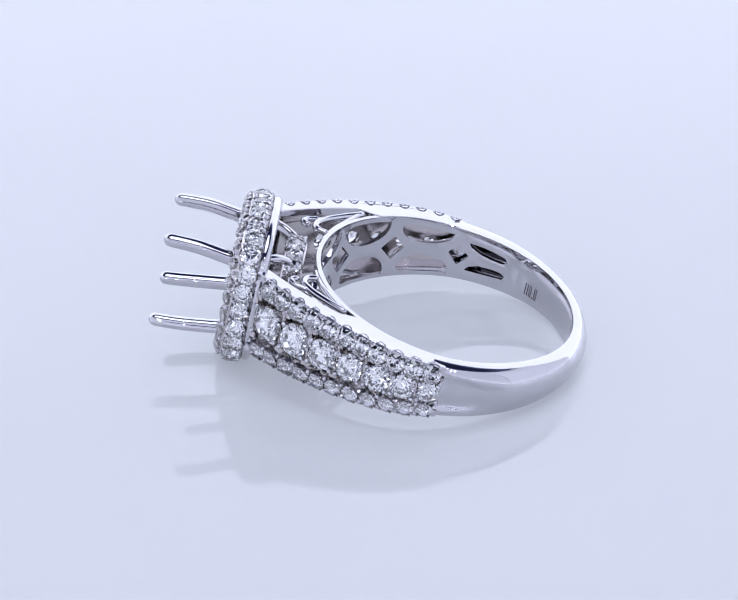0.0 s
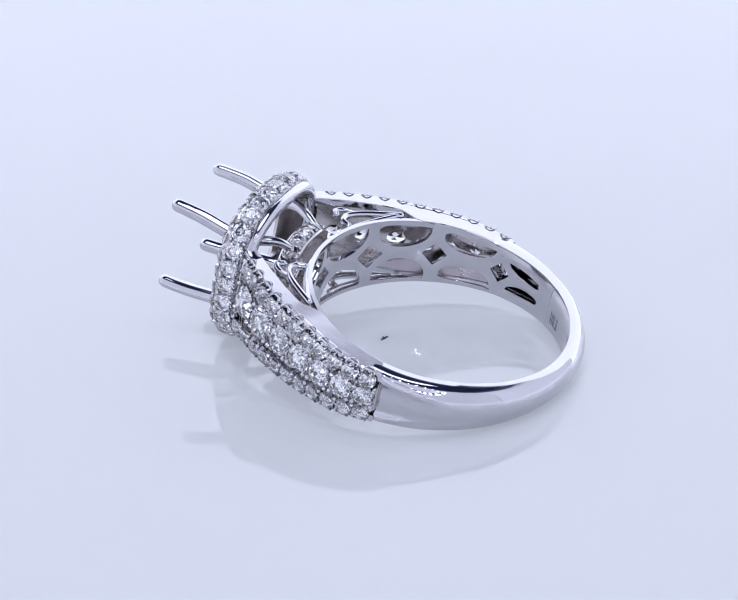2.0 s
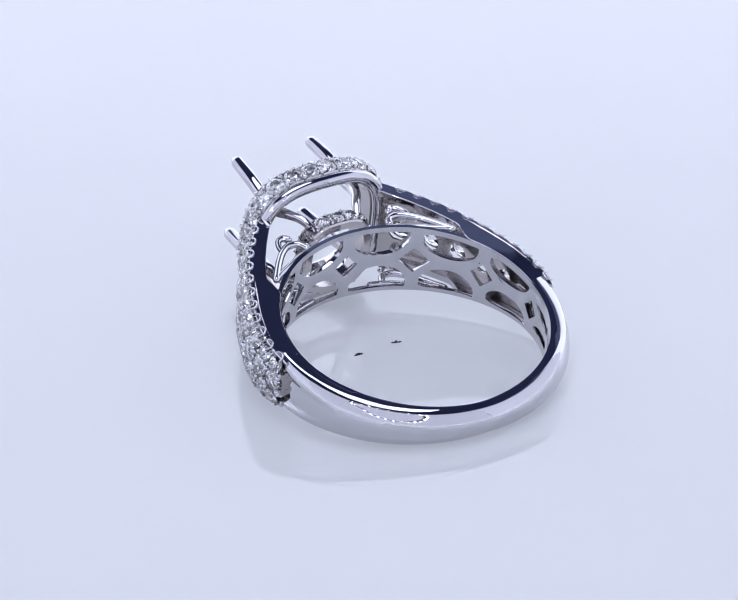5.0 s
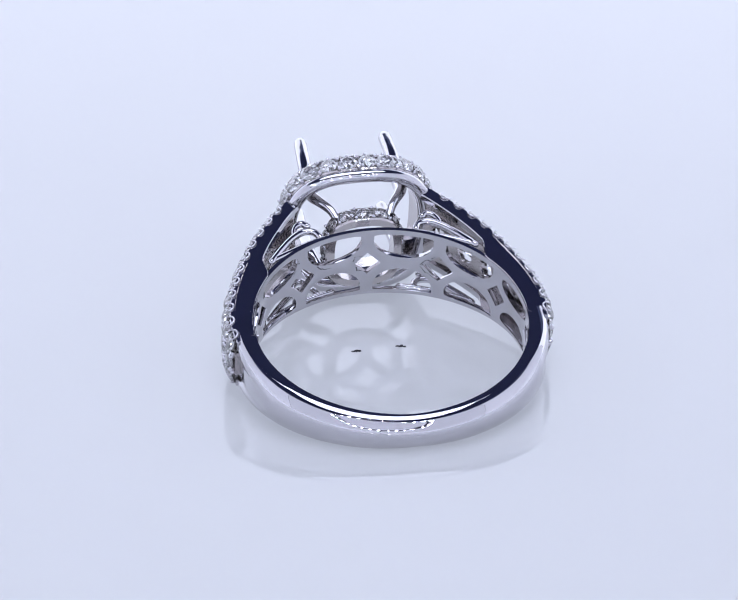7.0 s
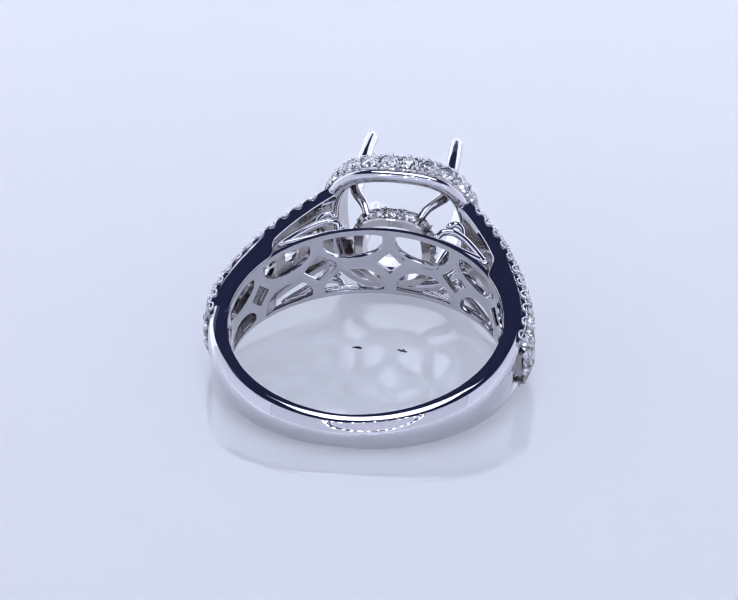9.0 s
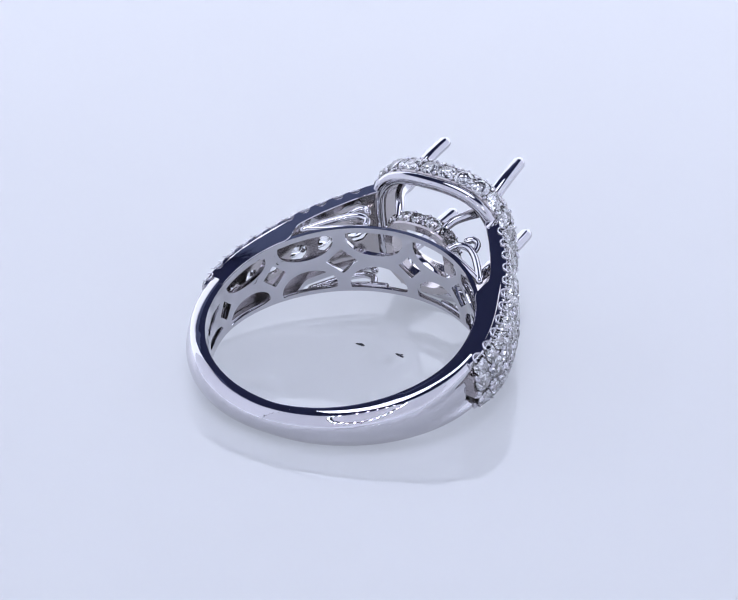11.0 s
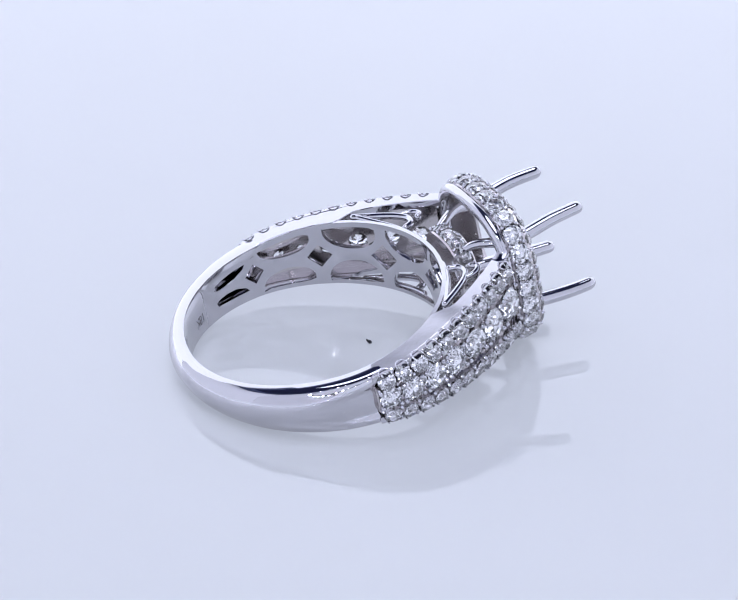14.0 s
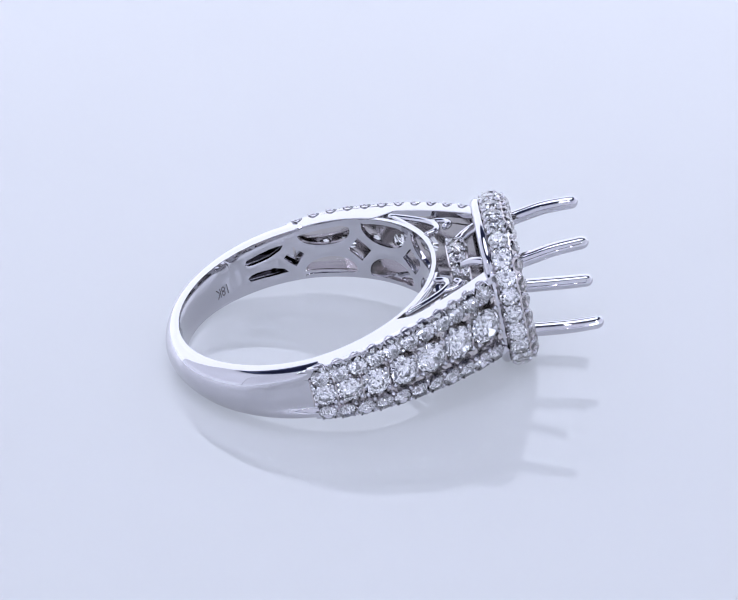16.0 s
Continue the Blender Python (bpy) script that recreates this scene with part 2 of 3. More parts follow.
def make_studio():
    bm = bmesh.new()
    v = [bm.verts.new((x, y, -26.2)) for x, y in ((-1500, -1500), (1500, -1500), (1500, 1500), (-1500, 1500))]
    bm.faces.new(v)
    part_ob = part("floor", bm, TABLE_TOP)
    tagged(part_ob, "plain white studio table top", "floor", kind="structure")
    r, top = 520.0, 500.0
    # unseen walls, added as glowing surfaces for light and reflections
    for name, a0, a1, mat, label in (("wall_back", 30, 150, TENT, "unseen glowing back of an assumed light tent, glow fading upward"),
                                     ("wall_side", 150.2, 210, SIDE, "unseen glowing side of an assumed light tent, glow fading upward"),
                                     ("wall_side", -30, 29.8, SIDE, "unseen glowing side of an assumed light tent, glow fading upward"),
                                     ("wall_front", 210.2, 329.8, CLOTH, "unseen dimly glowing front of an assumed light tent, added as fill")):
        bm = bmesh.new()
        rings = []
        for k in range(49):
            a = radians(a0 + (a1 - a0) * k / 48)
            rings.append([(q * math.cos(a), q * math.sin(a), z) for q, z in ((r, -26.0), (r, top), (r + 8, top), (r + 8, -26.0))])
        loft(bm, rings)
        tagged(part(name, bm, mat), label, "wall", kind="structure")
    # unseen board, set overhead so the ring's top faces reflect dark navy
    bm = bmesh.new()
    disc(bm, r + 10, top + 1, top + 7, 64)
    # unseen ring, added as a mid-tone between wall and board in reflections
    brim = bmesh.new()
    rings = []
    for k in range(96):
        a = 2 * math.pi * k / 96
        rings.append([(q * math.cos(a), q * math.sin(a), z) for q, z in ((440, top - 4), (r - 1, top - 4), (r - 1, top), (440, top))])
    loft(brim, rings, closed=True)
    tagged(part("reflection_brim", brim, BRIM), "unseen dull blue ring added to grade reflections below the top board", "ceiling", kind="structure")
    tagged(part("ceiling", bm, DARK), "unseen dark navy board added overhead for dark reflections", "ceiling", kind="structure")


# unseen overhead lamp, added to fill the shade inside the ring
def make_fill_light():
    root = tagged(new("fill_light"), "unseen round fill lamp added under the dark top board", "lamp")
    root.location = (0, -0.03, 0)
    bm = bmesh.new()
    disc(bm, 205.0, 489.0, 492.0, 64)
    part("diffuser", bm, PANEL, root, "glowing white diffuser")
    bm = bmesh.new()
    disc(bm, 212.0, 492.2, 500.5, 64)
    part("housing", bm, LAMP_BODY, root)


def make_ring_light():
    """A ring of small lamps round the lens."""
    root = tagged(new("ring_light"), "black ring lamp with small white leds round the lens", "lamp")
    root.matrix_basis = look(EYE, AIM)
    r, n = 122.0, 28
    bm = bmesh.new()
    rings = []
    for k in range(64):
        a = 2 * math.pi * k / 64
        d = Vector((math.cos(a), math.sin(a), 0))
        rings.append([d * (r + x) + Vector((0, 0, z)) for x, z in ((-7, 0), (7, 0), (8, 2), (8, 14), (-8, 14), (-8, 2))])
    loft(bm, rings, closed=True)
    part("housing", bm, LAMP_BODY, root)
    led = None
    for k in range(n):
        a = 2 * math.pi * k / n
        if led is None:
            bm = bmesh.new()
            bmesh.ops.create_uvsphere(bm, u_segments=10, v_segments=6, radius=2.7)
            led = part("led", bm, LED, root, "small glowing white led")
            ob = led
        else:
            ob = new("led", led.data)
            ob.parent = root
            ob["label"] = "small glowing white led"
        ob.location = Vector((math.cos(a) * r, math.sin(a) * r, -1)) * MM
    bm = bmesh.new()
    low = -(0.13936 + 0.026) / 0.88 / MM
    tube(bm, [Vector((0, -r - 8, 8)), Vector((0, low * 0.98, 70))], 5.0)
    part("stand", bm, LAMP_BODY, root)


# ---- the ring ----
def make_shank(root):
    bm = bmesh.new()
    rings = []
    ends = 89.0
    for k in range(121):
        deg = ends + (360 - 2 * ends) * k / 120
        h, th = half_width(deg), thickness(deg)
        base, n, up = inner(deg), outward(deg), lift(deg)
        gone = min(deg - ends, 360 - ends - deg)
        near = gone / 30.0
        dome = float(np.interp(gone, (0, 15, 30, 60, 91), (0.2, 0.27, 0.37, 0.5, 0.6)))
        prof = []
        m = 28
        for j in range(m + 1):
            z = math.sin(math.pi * (j / m - 0.5))
            edge = max(0.0, (abs(z) - 0.84) / 0.16)
            r = th * (1.0 - dome * z * z) - 0.16 * edge ** 2
            if near < 1:
                lip = 0.66 - 0.28 * near
                r -= 0.42 * (1 - near) ** 0.8 / (1 + math.exp((abs(z + 0.06) - lip) * 24))
            prof.append(base + n * r + Vector((0, 0, z * h + up)))
        hollow = 0.33 * min(1.0, max(0.0, (36.0 - gone) / 2.0))
        deep = 0.35 * min(1.0, max(0.0, (33.0 - gone) / 3.0))
        for j in range(9):
            z = 1 - 2 * j / 8
            prof.append(base + n * (0.10 * z ** 6 * (1 - hollow / 0.33) + hollow + (deep if abs(z) < 0.8 else 0.0)) + Vector((0, 0, z * (h - 0.02) + up)))
        rings.append(prof)
    loft(bm, rings)
    return part("shank", bm, GOLD, root, "polished plain white gold shank", sharp=50)


def window_shapes():
    """Openings of the sleeve as loops of (degrees, height)."""
    loops = []
    for k in range(-3, 4):
        c = 31.2 * k
        w = (5.7, 6.9, 5.8, 4.9)[abs(k)]
        t = (0.86, 1.0, 0.86, 0.76)[abs(k)]
        loops.append([(c + w, 0), (c, t), (c - w, 0), (c, -t)])
    for k in range(-3, 3):
        c = 31.2 * (k + 0.5)
        for s in (1, -1):
            top = half_width(c) - 0.42
            bottom = 0.44
            w = 13.4 - 0.35 * abs(k + 0.5)
            pts = []
            for j in range(17):
                a = math.pi * j / 16
                pts.append((c + w * math.cos(a) * (1 if abs(math.cos(a)) < 0.99 else 0.97), s * (top - (top - bottom) * math.sin(a) ** 0.8)))
            for j in range(1, 8):
                q = c - w + 2 * w * j / 8
                pts.append((q, s * min(half_width(q) - 0.36, top + 0.12)))
            loops.append(pts)
    for q in (1, -1):
        for s in (1, -1):
            pts = []
            for d, v in ((97.5, 1.02), (99, 0.72), (104, 0.42), (110, 0.32), (115, 0.36), (117, 0.5), (116, 0.78), (110, 0.9), (104, 0.99)):
                pts.append((q * d, s * v))
            loops.append(pts)
    return loops


def inside(loop, x, y):
    hit = False
    for (a, b), (c, d) in zip(loop, loop[1:] + loop[:1]):
        if (b > y) != (d > y) and x < (c - a) * (y - b) / (d - b) + a:
            hit = not hit
    return hit


def make_sleeve(root):
    """The pierced inner wall under the shoulders and the head."""
    end = 127.0
    loops = window_shapes()
    verts, edges = [], []
    def add_loop(lp):
        start = len(verts)
        verts.extend(Vector((x, y * 10)) for x, y in lp)
        edges.extend((start + i, start + (i + 1) % len(lp)) for i in range(len(lp)))
    n = 124
    rim = [(-end + 2 * end * i / n, float(half_width(-end + 2 * end * i / n)) - 0.02) for i in range(n + 1)]
    border = rim + [(x, -y) for x, y in rim[::-1]]
    add_loop(border)
    for lp in loops:
        fine = []
        for (a, b), (c, d) in zip(lp, lp[1:] + lp[:1]):
            steps = max(1, int(abs(c - a) / 2))
            fine += [(a + (c - a) * i / steps, b + (d - b) * i / steps) for i in range(steps)]
        add_loop(fine)
    for i in range(1, n):
        x = -end + 2 * end * i / n
        h = half_width(x)
        for j in range(-3, 4):
            y = j / 4.0 * h
            if all(min((x - a) ** 2 * 0.02 + (y - b) ** 2 for a, b in lp) > 0.02 for lp in loops):
                verts.append(Vector((x, y * 10)))
    out = geometry.delaunay_2d_cdt(verts, edges, [], 0, 0.0001)
    bm = bmesh.new()
    flat, faces = out[0], out[2]
    vin, vout = [], []
    for q in flat:
        z = q.y / 10
        b, nrm = inner(q.x), outward(q.x)
        h = half_width(q.x)
        vin.append(bm.verts.new(b + nrm * (-0.012 + 0.018 * min(1.0, max(0.0, (abs(q.x) - 125.5) / 1.5)) + 0.10 * min(1.0, abs(z) / h) ** 6) + Vector((0, 0, z + lift(q.x)))))
        vout.append(bm.verts.new(b + nrm * 0.36 + Vector((0, 0, z + lift(q.x)))))
    used = {}
    for f in faces:
        cx = sum(flat[i].x for i in f) / len(f)
        cy = sum(flat[i].y for i in f) / len(f) / 10
        if not inside(border, cx, cy) or any(inside(lp, cx, cy) for lp in loops):
            continue
        bm.faces.new([vin[i] for i in f])
        bm.faces.new([vout[i] for i in f][::-1])
        for a, b in zip(f, f[1:] + f[:1]):
            key = (min(a, b), max(a, b))
            used[key] = used.get(key, 0) + 1
    brink = []
    for (a, b), c in used.items():
        if c == 1:
            bm.faces.new((vin[a], vin[b], vout[b], vout[a]))
            if max(abs(flat[a].y), abs(flat[b].y)) / 10 < half_width(flat[a].x) - 0.1 and abs(flat[a].x) < end - 1:
                brink.append(bm.edges.get((vin[a], vin[b])))
    bmesh.ops.bevel(bm, geom=brink, offset=0.06, segments=2, profile=0.5, affect="EDGES", clamp_overlap=True)
    bmesh.ops.delete(bm, geom=[v for v in bm.verts if not v.link_faces], context="VERTS")
    return part("sleeve", bm, GOLD, root, "pierced inner wall with half-moon and diamond openings", sharp=35)


def make_shoulder(root, side):
    """One shoulder: outer plate with three rows of stones, and its upper and lower rails."""
    bm = bmesh.new()
    count = 7
    radii = [0.75 + 0.43 * k / (count - 1) for k in range(count)]
    gap = (0.985 * ARM_LEN[-1] - 2 * sum(radii)) / count
    joints, middles = [0.1], []
    for r in radii:
        middles.append(joints[-1] + r + gap / 2)
        joints.append(joints[-1] + 2 * r + gap)
    # walls between the rows, cut down to a slot beside each middle stone, and the troughs of the small stones
    n = 98
    for e in (1, -1):
        rings = []
        for i in range(n + 1):
            p, nr, h = arm(i / n, side)
            d = i / n * ARM_LEN[-1]
            near = min(abs(d - j) for j in joints)
            top = -0.14 - 0.26 * min(1.0, max(0.0, (near - 0.32) / 0.12))
            a = min(0.98 * float(np.interp(d, middles, radii)), h - 1.36)
            b = max(h - 1.27, a + 0.08)
            rings.append([p + nr * r + Vector((0, 0, e * z)) for z, r in
                          ((a, -0.8), (a, top), (b, top), (b + 0.04, -0.72), (h - 0.22, -0.82), (h * 0.95, -0.42), (h * 0.985, -0.6), (h * 0.94, -1.0), (a + 0.02, -1.0))])
        loft(bm, rings)
    # floor under the middle row, open under each stone
    verts, edges = [], []
    def add_loop(loop):
        start = len(verts)
        verts.extend(Vector(q) for q in loop)
        edges.extend((start + i, start + (i + 1) % len(loop)) for i in range(len(loop)))
    def reach(d):
        return 0.62 * arm(d / ARM_LEN[-1], side)[2]
    line = [1.0 + (ARM_LEN[-1] - 1.0) * i / 40 for i in range(41)]
    add_loop([(d, reach(d)) for d in line] + [(d, -reach(d)) for d in line[::-1]])
    for c, r in zip(middles, radii):
        if c - r > 1.0:
            add_loop([(c + 0.66 * r * math.cos(k * math.pi / 8), 0.66 * r * math.sin(k * math.pi / 8)) for k in range(16)])
    flat, _, faces = geometry.delaunay_2d_cdt(verts, edges, [], 1, 0.0001)[:3]
    sheets = []
    for deep in (-0.92, -1.08):
        sheet = []
        for q in flat:
            p, nr, h = arm(q.x / ARM_LEN[-1], side)
            sheet.append(bm.verts.new(p + nr * deep + Vector((0, 0, q.y))))
        sheets.append(sheet)
    used = {}
    for f in faces:
        x, y = sum(flat[i].x for i in f) / len(f), sum(flat[i].y for i in f) / len(f)
        if any(c - r > 1.0 and (x - c) ** 2 + y * y < (0.62 * r) ** 2 for c, r in zip(middles, radii)):
            continue
        for sheet in sheets:
            bm.faces.new([sheet[i] for i in f])
        for u, v in zip(f, f[1:] + f[:1]):
            key = (min(u, v), max(u, v))
            used[key] = used.get(key, 0) + 1
    for (u, v), k in used.items():
        if k == 1:
            bm.faces.new((sheets[0][u], sheets[0][v], sheets[1][v], sheets[1][u]))
    bmesh.ops.delete(bm, geom=[v for v in bm.verts if not v.link_faces], context="VERTS")
    plate = part("shoulder", bm, GOLD_SET, root, "shoulder set with three rows of clear stones", sharp=35)
    # bars between the middle stones
    for at in joints:
        bm = bmesh.new()
        rings = []
        for f in (-0.08, 0.08):
            p, nr, h = arm(min(1.0, max(0.0, (at + f) / ARM_LEN[-1])), side)
            rings.append([p + nr * d + Vector((0, 0, z * h)) for d, z in ((-0.1, -0.46), (-0.1, 0.46), (-0.93, 0.55), (-0.93, -0.55))])
        loft(bm, rings)
        part("bar", bm, GOLD_SET, plate, sharp=35)
    n = 60
    for s in (1, -1):
        bm = bmesh.new()
        rings = []
        for i in range(n + 1):
            t = i / n
            p, nr, h = arm(t, side)
            deg = 91 - 44 * min(1.0, t / 0.57)
            q = inner(deg) + outward(deg) * 0.12
            q.y *= side
            o = p - nr * (0.26 - 0.06 * max(0.0, 1 - t / 0.08))
            if t > 0.46:
                u = min(1.0, (t - 0.46) / 0.14)
                u = u * u * (3 - 2 * u)
                w = float(np.interp(t, (0.46, 0.6, 1.0), (1.4, 1.12, 0.9)))
                q = q.lerp(o - nr * w, u)
            hi = s * (flare(o.x) + 0.01)
            lo = s * (h - 0.5)
            inn = q
            top = s * (flare(inn.x) + 0.01)
            across = o - inn
            wide = across.length
            across.normalize()
            out = hi - s * 0.03 * wide
            rings.append([Vector((inn.x, inn.y, lo)), Vector((inn.x, inn.y, top - s * 0.05)), inn + across * 0.04 + Vector((0, 0, top)),
                          o - across * 0.05 + Vector((0, 0, out)), Vector((o.x, o.y, out - s * 0.07)), Vector((o.x, o.y, lo))])
        way = arm(1.0, side)[0] - arm(0.96, side)[0]
        rings.append([q + way * 0.9 for q in rings[-1]])
        loft(bm, rings)
        part("rail", bm, GOLD, root, "polished flat edge of the shoulder", sharp=18)
    # middle row
    for r, place in zip(radii, middles):
        p, nr, h = arm(place / ARM_LEN[-1], side)
        stone(plate, p - nr * 0.06, nr, r)
        for e in (1, -1):
            for f in (1, -1):
                c, cn, _ = arm(min(1.0, max(0.0, (place + f * r * 0.80) / ARM_LEN[-1])), side)
                bead(plate, c + cn * 0.04 + Vector((0, 0, e * r * 0.74)), cn, 0.2, 1.3)
    # small rows
    count = 11
    for s in (1, -1):
        for k in range(count):
            t = 0.015 + 0.965 * (k + 0.5) / count
            p, nr, h = arm(t, side)
            nrm = (nr + Vector((0, 0, s * 0.38))).normalized()
            r = 0.60 + 0.04 * k / count
            at = p - nr * 0.08 + Vector((0, 0, s * (h - (0.66 if s > 0 else 0.56))))
            stone(plate, at, nrm, r)
            claw(plate, p - nr * 0.12 + Vector((0, 0, s * (h - 0.06))), -nr, nr * 0.35 + Vector((0, 0, s)), 0.40)
            for f in (0.0, 1.0):
                c, cn, ch = arm(0.015 + 0.965 * (k + f) / count, side)
                if f == 0.0 or k == count - 1:
                    up = (cn * 0.6 + Vector((0, 0, s))).normalized()
                    bead(plate, c - cn * 0.34 + Vector((0, 0, s * (ch - 0.18))), up, 0.14, 1.4)
                    bead(plate, c - cn * 0.02 + Vector((0, 0, s * (ch - 1.1))), nrm, 0.17, 1.4)
    return plate


def cushion(half_y, half_z, corner, n):
    """Points and outward normals round a soft square in the plane across the head."""
    out = []
    for k in range(n):
        a = 2 * math.pi * k / n
        c, s = math.cos(a), math.sin(a)
        e = 2.0 / corner
        y = half_y * math.copysign(abs(c) ** e, c)
        z = half_z * math.copysign(abs(s) ** e, s)
        out.append((y, z))
    # even spacing
    pts = [Vector((0, y, z)) for y, z in out]
    fine, total = [0.0], 0.0
    for a, b in zip(pts, pts[1:] + pts[:1]):
        total += (b - a).length
        fine.append(total)
    res = []
    for k in range(n):
        d = total * k / n
        i = max(0, int(np.searchsorted(fine, d, side="right")) - 1)
        t = (d - fine[i]) / max(1e-9, fine[i + 1] - fine[i])
        res.append(pts[i].lerp(pts[(i + 1) % n], t))
    both = []
    for k in range(n):
        way = (res[(k + 1) % n] - res[k - 1]).normalized()
        nr = Vector((0, way.z, -way.y))
        if nr.dot(res[k]) < 0:
            nr = -nr
        both.append((res[k], nr))
    return both


HALO_X, HALO_Y, HALO_Z, SQUARE, HALO_DROP = 11.85, 5.05, 5.0, 2.8, -0.08


def make_halo(root):
    n = 120
    line = cushion(HALO_Y, HALO_Z, SQUARE, n)
    bm = bmesh.new()
    rings = []
    for p, nr in line:
        prof = []
        for j in range(12):
            a = 2 * math.pi * j / 12
            prof.append(p + nr * (-0.50 + 0.46 * math.cos(a)) + Vector((HALO_X + 0.38 + 0.40 * math.sin(a), 0, 0)))
        rings.append(prof)
    loft(bm, rings, closed=True)
    bmesh.ops.translate(bm, vec=(0, 0, HALO_DROP), verts=bm.verts)
    part("halo_rim", bm, GOLD, root, "polished round wire rim behind the halo")
    bm = bmesh.new()
    rings = []
    for p, nr in line:
        prof = [p + nr * r + Vector((HALO_X + x, 0, 0)) for x, r in ((0.6, -0.25), (0.72, -0.06), (0.8, -0.64), (1.75, -0.64), (1.84, -0.08), (1.98, -0.08), (2.24, -0.3), (2.1, -0.75), (2.35, -1.15), (2.1, -1.3), (0.6, -1.0))]
        rings.append(prof)
    loft(bm, rings, closed=True)
    bmesh.ops.translate(bm, vec=(0, 0, HALO_DROP), verts=bm.verts)
    body = part("halo", bm, GOLD_SET, root, "cushion-shaped halo set with clear stones all round", sharp=30)
    count = 26
    drop = Vector((HALO_X, 0, HALO_DROP))
    side = cushion(HALO_Y, HALO_Z, SQUARE, count * 2)
    for k in range(count):
        p, nr = side[2 * k]
        stone(body, p - nr * 0.02 + drop + Vector((1.27, 0, 0)), nr, 0.66)
        p, nr = side[2 * k + 1]
        for x in (0.80, 1.75):
            bead(body, p - nr * 0.02 + drop + Vector((x, 0, 0)), nr, 0.18, 1.4)
    front = cushion(HALO_Y - 0.45, HALO_Z - 0.45, SQUARE, count * 2)
    for k in range(count):
        p, nr = front[2 * k + 1]
        d = (Vector((1, 0, 0)) + nr * 0.55).normalized()
        stone(body, p + drop + Vector((2.22, 0, 0)), d, 0.52)
        p, nr = front[2 * k]
        bead(body, p + nr * 0.32 + drop + Vector((2.12, 0, 0)), d, 0.16, 1.2)
    return body


def make_collet(root):
    n = 64
    line = cushion(2.55, 2.8, 2.8, n)
    bm = bmesh.new()
    rings = []
    for p, nr in line:
        rings.append([p + nr * r + Vector((9.75 + x, 0, 0)) for x, r in ((0, -0.1), (0.1, 0), (0.16, -0.35), (1.14, -0.35), (1.2, 0), (1.3, -0.1), (1.3, -0.6), (0, -0.6))])
    loft(bm, rings, closed=True)
    body = part("collet", bm, GOLD_SET, root, "small stone-set collar under the head", sharp=30)
    count = 16
    line = cushion(2.55, 2.8, 2.8, count * 2)
    for k in range(count):
        p, nr = line[2 * k]
        stone(body, p + Vector((10.4, 0, 0)), nr, 0.56)
        p, nr = line[2 * k + 1]
        for x in (9.95, 10.85):
            bead(body, p + nr * 0.02 + Vector((x, 0, 0)), nr, 0.15, 1.4)
    return body


def make_prongs(root):
    for sy in (1, -1):
        for up in (1, -1):
            tip_z, mid_z = (2.76, 2.42) if up > 0 else (-3.1, -2.62)
            path = spline([(10.5, 1.7 * sy, 2.3 * up), (11.3, 2.05 * sy, 2.6 * up), (12.2, 2.6 * sy, 2.62 * up), (13.1, 2.92 * sy, 2.45 * up), (14.2, 2.95 * sy, mid_z),
                           (16.2, 2.95 * sy, mid_z + (tip_z - mid_z) * 0.48 + (0.14 if up > 0 else -0.05)), (17.4, 2.9 * sy, mid_z + (tip_z - mid_z) * 0.8 + (0.08 if up > 0 else -0.03)), (18.3, 2.84 * sy, tip_z)], 8)
            n = len(path)
            bm = bmesh.new()
            tube(bm, path, [float(np.interp(i / (n - 1), (0, 0.25, 0.5, 1), (0.26, 0.32, 0.47, 0.43))) for i in range(n)], 30, flute=0.035)
            part("prong", bm, GOLD, root, "long bare white gold prong")


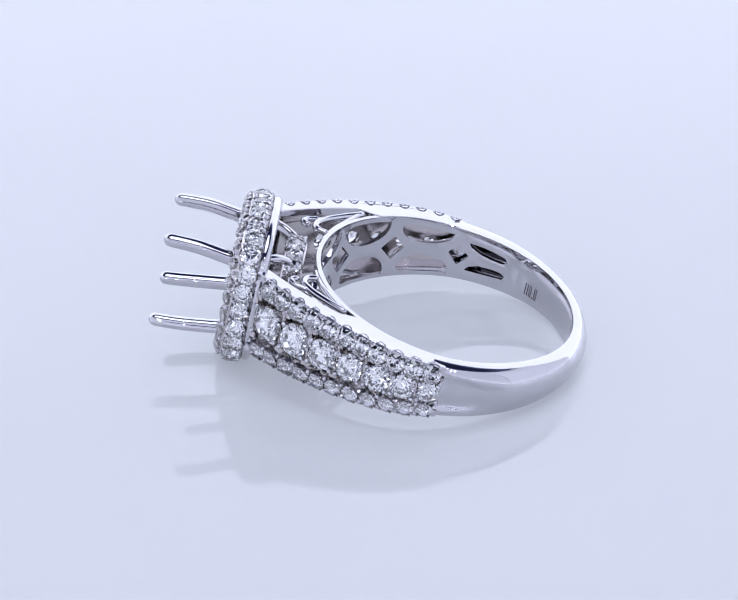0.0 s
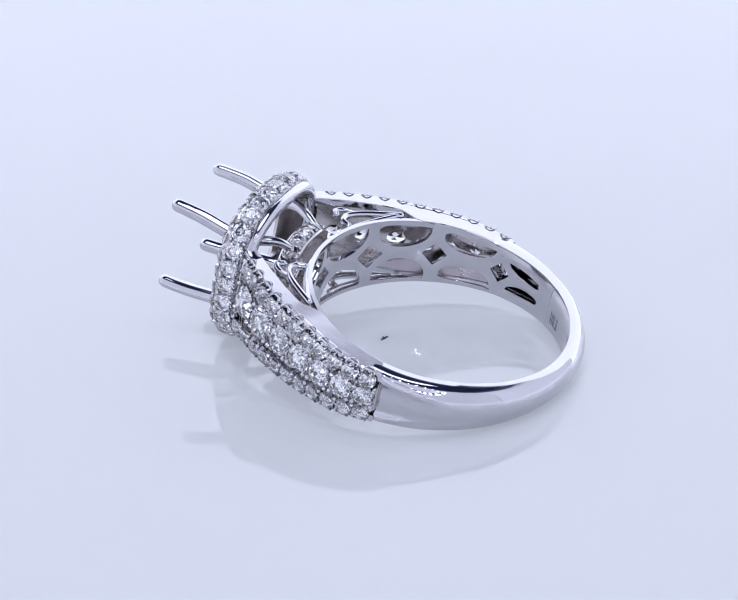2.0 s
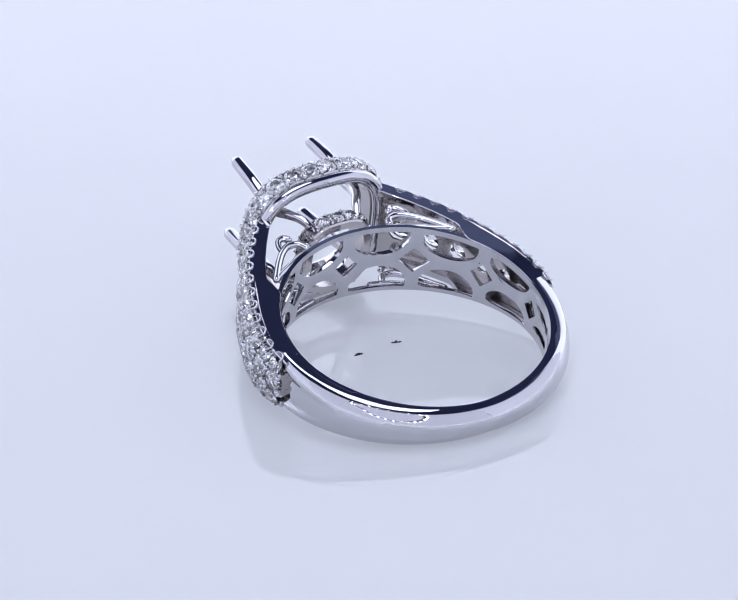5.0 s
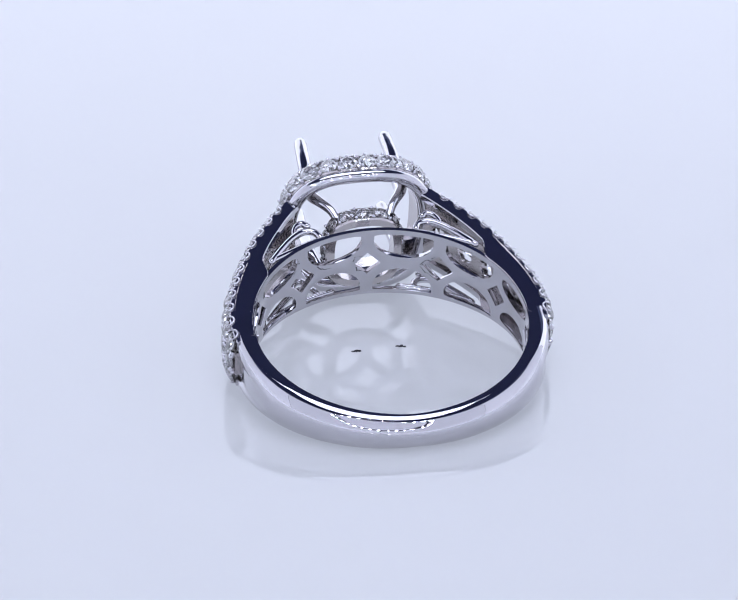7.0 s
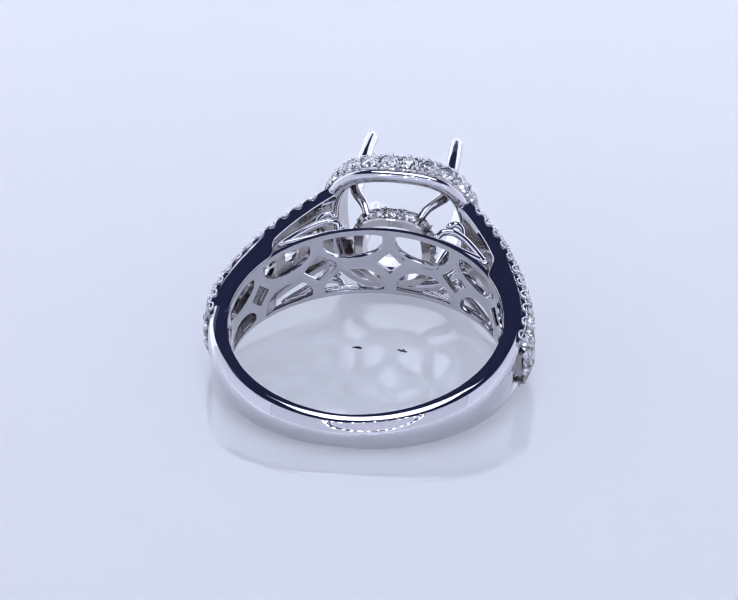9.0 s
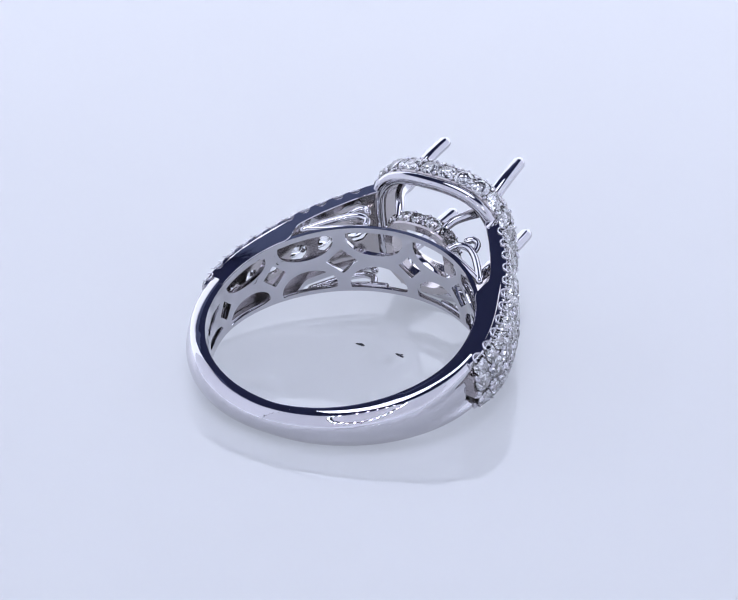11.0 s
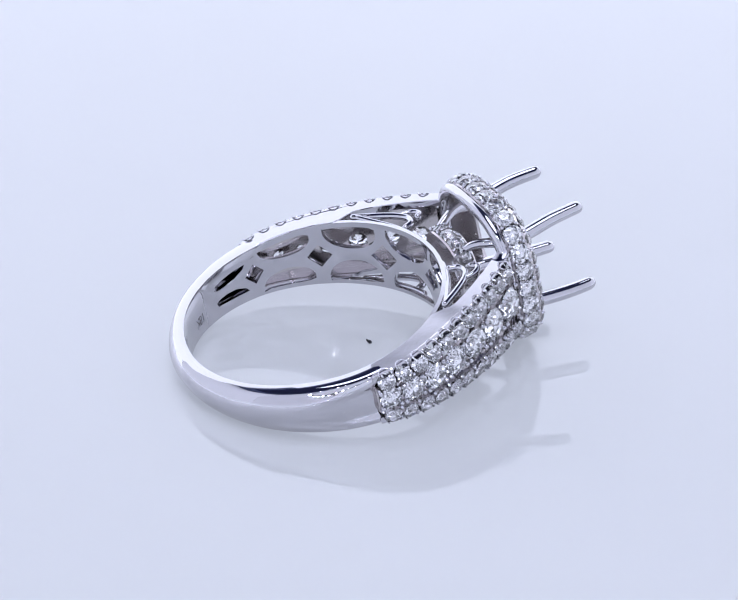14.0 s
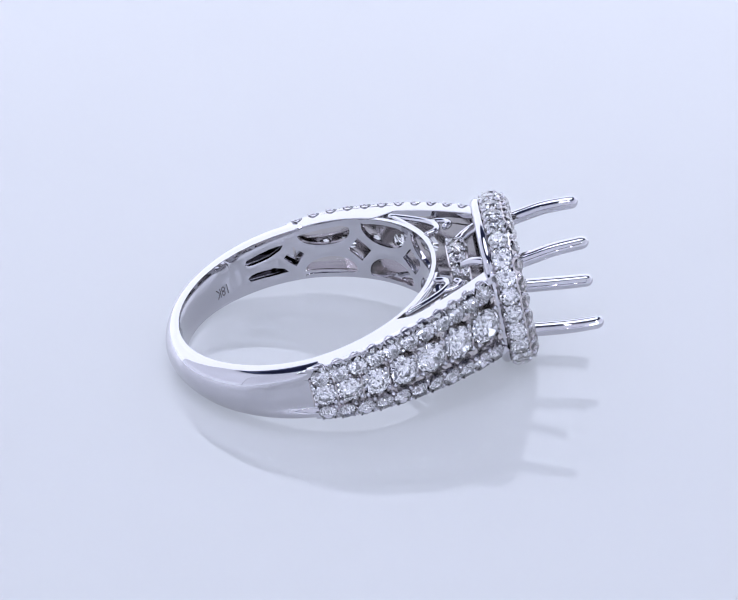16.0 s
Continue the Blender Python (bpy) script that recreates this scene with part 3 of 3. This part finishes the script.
def make_scrolls(root):
    for sy in (1, -1):
        for up in (1, -1):
            bm = bmesh.new()
            z = 2.4 * up
            path = spline([(6.7, 6.65 * sy, z), (7.9, 5.8 * sy, z), (8.9, 4.95 * sy, z), (9.45, 4.15 * sy, z), (9.35, 3.45 * sy, z), (8.8, 3.15 * sy, z)], 8)
            tube(bm, path, 0.24, 10)
            path = spline([(6.9, 6.4 * sy, z), (7.55, 5.3 * sy, z * 0.98), (8.2, 4.1 * sy, z * 0.97), (8.6, 3.1 * sy, z * 0.96), (8.85, 2.2 * sy, z * 0.95)], 8)
            tube(bm, path, 0.21, 10)
            path = spline([(9.0, 4.8 * sy, z), (9.6, 4.75 * sy, z), (10.1, 4.5 * sy, z), (10.3, 4.1 * sy, z), (10.05, 3.8 * sy, z)], 8)
            tube(bm, path, [0.18 + 0.07 * i / (len(path) - 1) for i in range(len(path))], 10)
            part("scroll", bm, GOLD, root, "curled gallery wire")


def make_engraving(root):
    """Stamped marks inside the shank: a fineness mark, and a maker's mark as plain bars."""
    curve = bpy.data.curves.new("mark", "FONT")
    curve.body = "18K"
    curve.size, curve.align_x, curve.align_y = 0.98, "CENTER", "CENTER"
    tmp = new("mark", curve)
    bpy.context.view_layer.update()
    flat = bmesh.new()
    flat.from_mesh(tmp.to_mesh())
    bpy.data.objects.remove(tmp)
    for v in flat.verts:
        deg = 131.6 + v.co.x * 0.75 / 8.5 * 57.3
        z = -0.3 - v.co.y
        v.co = inner(deg) - outward(deg) * 0.006 + Vector((0, 0, z))
    part("fineness_mark", flat, ENGRAVED, root, "engraved fineness mark reading 18K")
    bm = bmesh.new()
    for d, z0, z1, w in ((-129.9, -0.85, 0.0, 1.9), (-132.3, -0.85, -0.0, 1.5), (-133.9, -0.85, -0.72, 0.6), (-135.6, -0.85, 0.0, 1.6)):
        for a, b in ((d - w / 2, d - w / 2 + 0.55), (d + w / 2 - 0.5, d + w / 2)):
            q = [inner(e) - outward(e) * 0.006 + Vector((0, 0, z)) for e, z in ((a, z0), (b, z0), (b, z1), (a, z1))]
            bm.faces.new([bm.verts.new(p) for p in q])
    part("maker_mark", bm, ENGRAVED, root, "small engraved bars of a maker's mark")


def make_ring():
    root = tagged(new("engagement_ring"), "white gold ring mount with stone-set halo and four empty prongs", "ring")
    make_shank(root)
    make_sleeve(root)
    for side in (1, -1):
        make_shoulder(root, side)
    make_halo(root)
    make_collet(root)
    make_prongs(root)
    make_scrolls(root)
    make_engraving(root)
    return root


make_studio()
make_fill_light()
make_ring_light()
turntable = make_turntable()
ring = make_ring()


def motions():
    times = [k * 0.2 for k in range(81)]
    walk(turntable, [(t, turned(t)) for t in times])
    walk(ring, [(t, ring_pose(t)) for t in times])


motions()
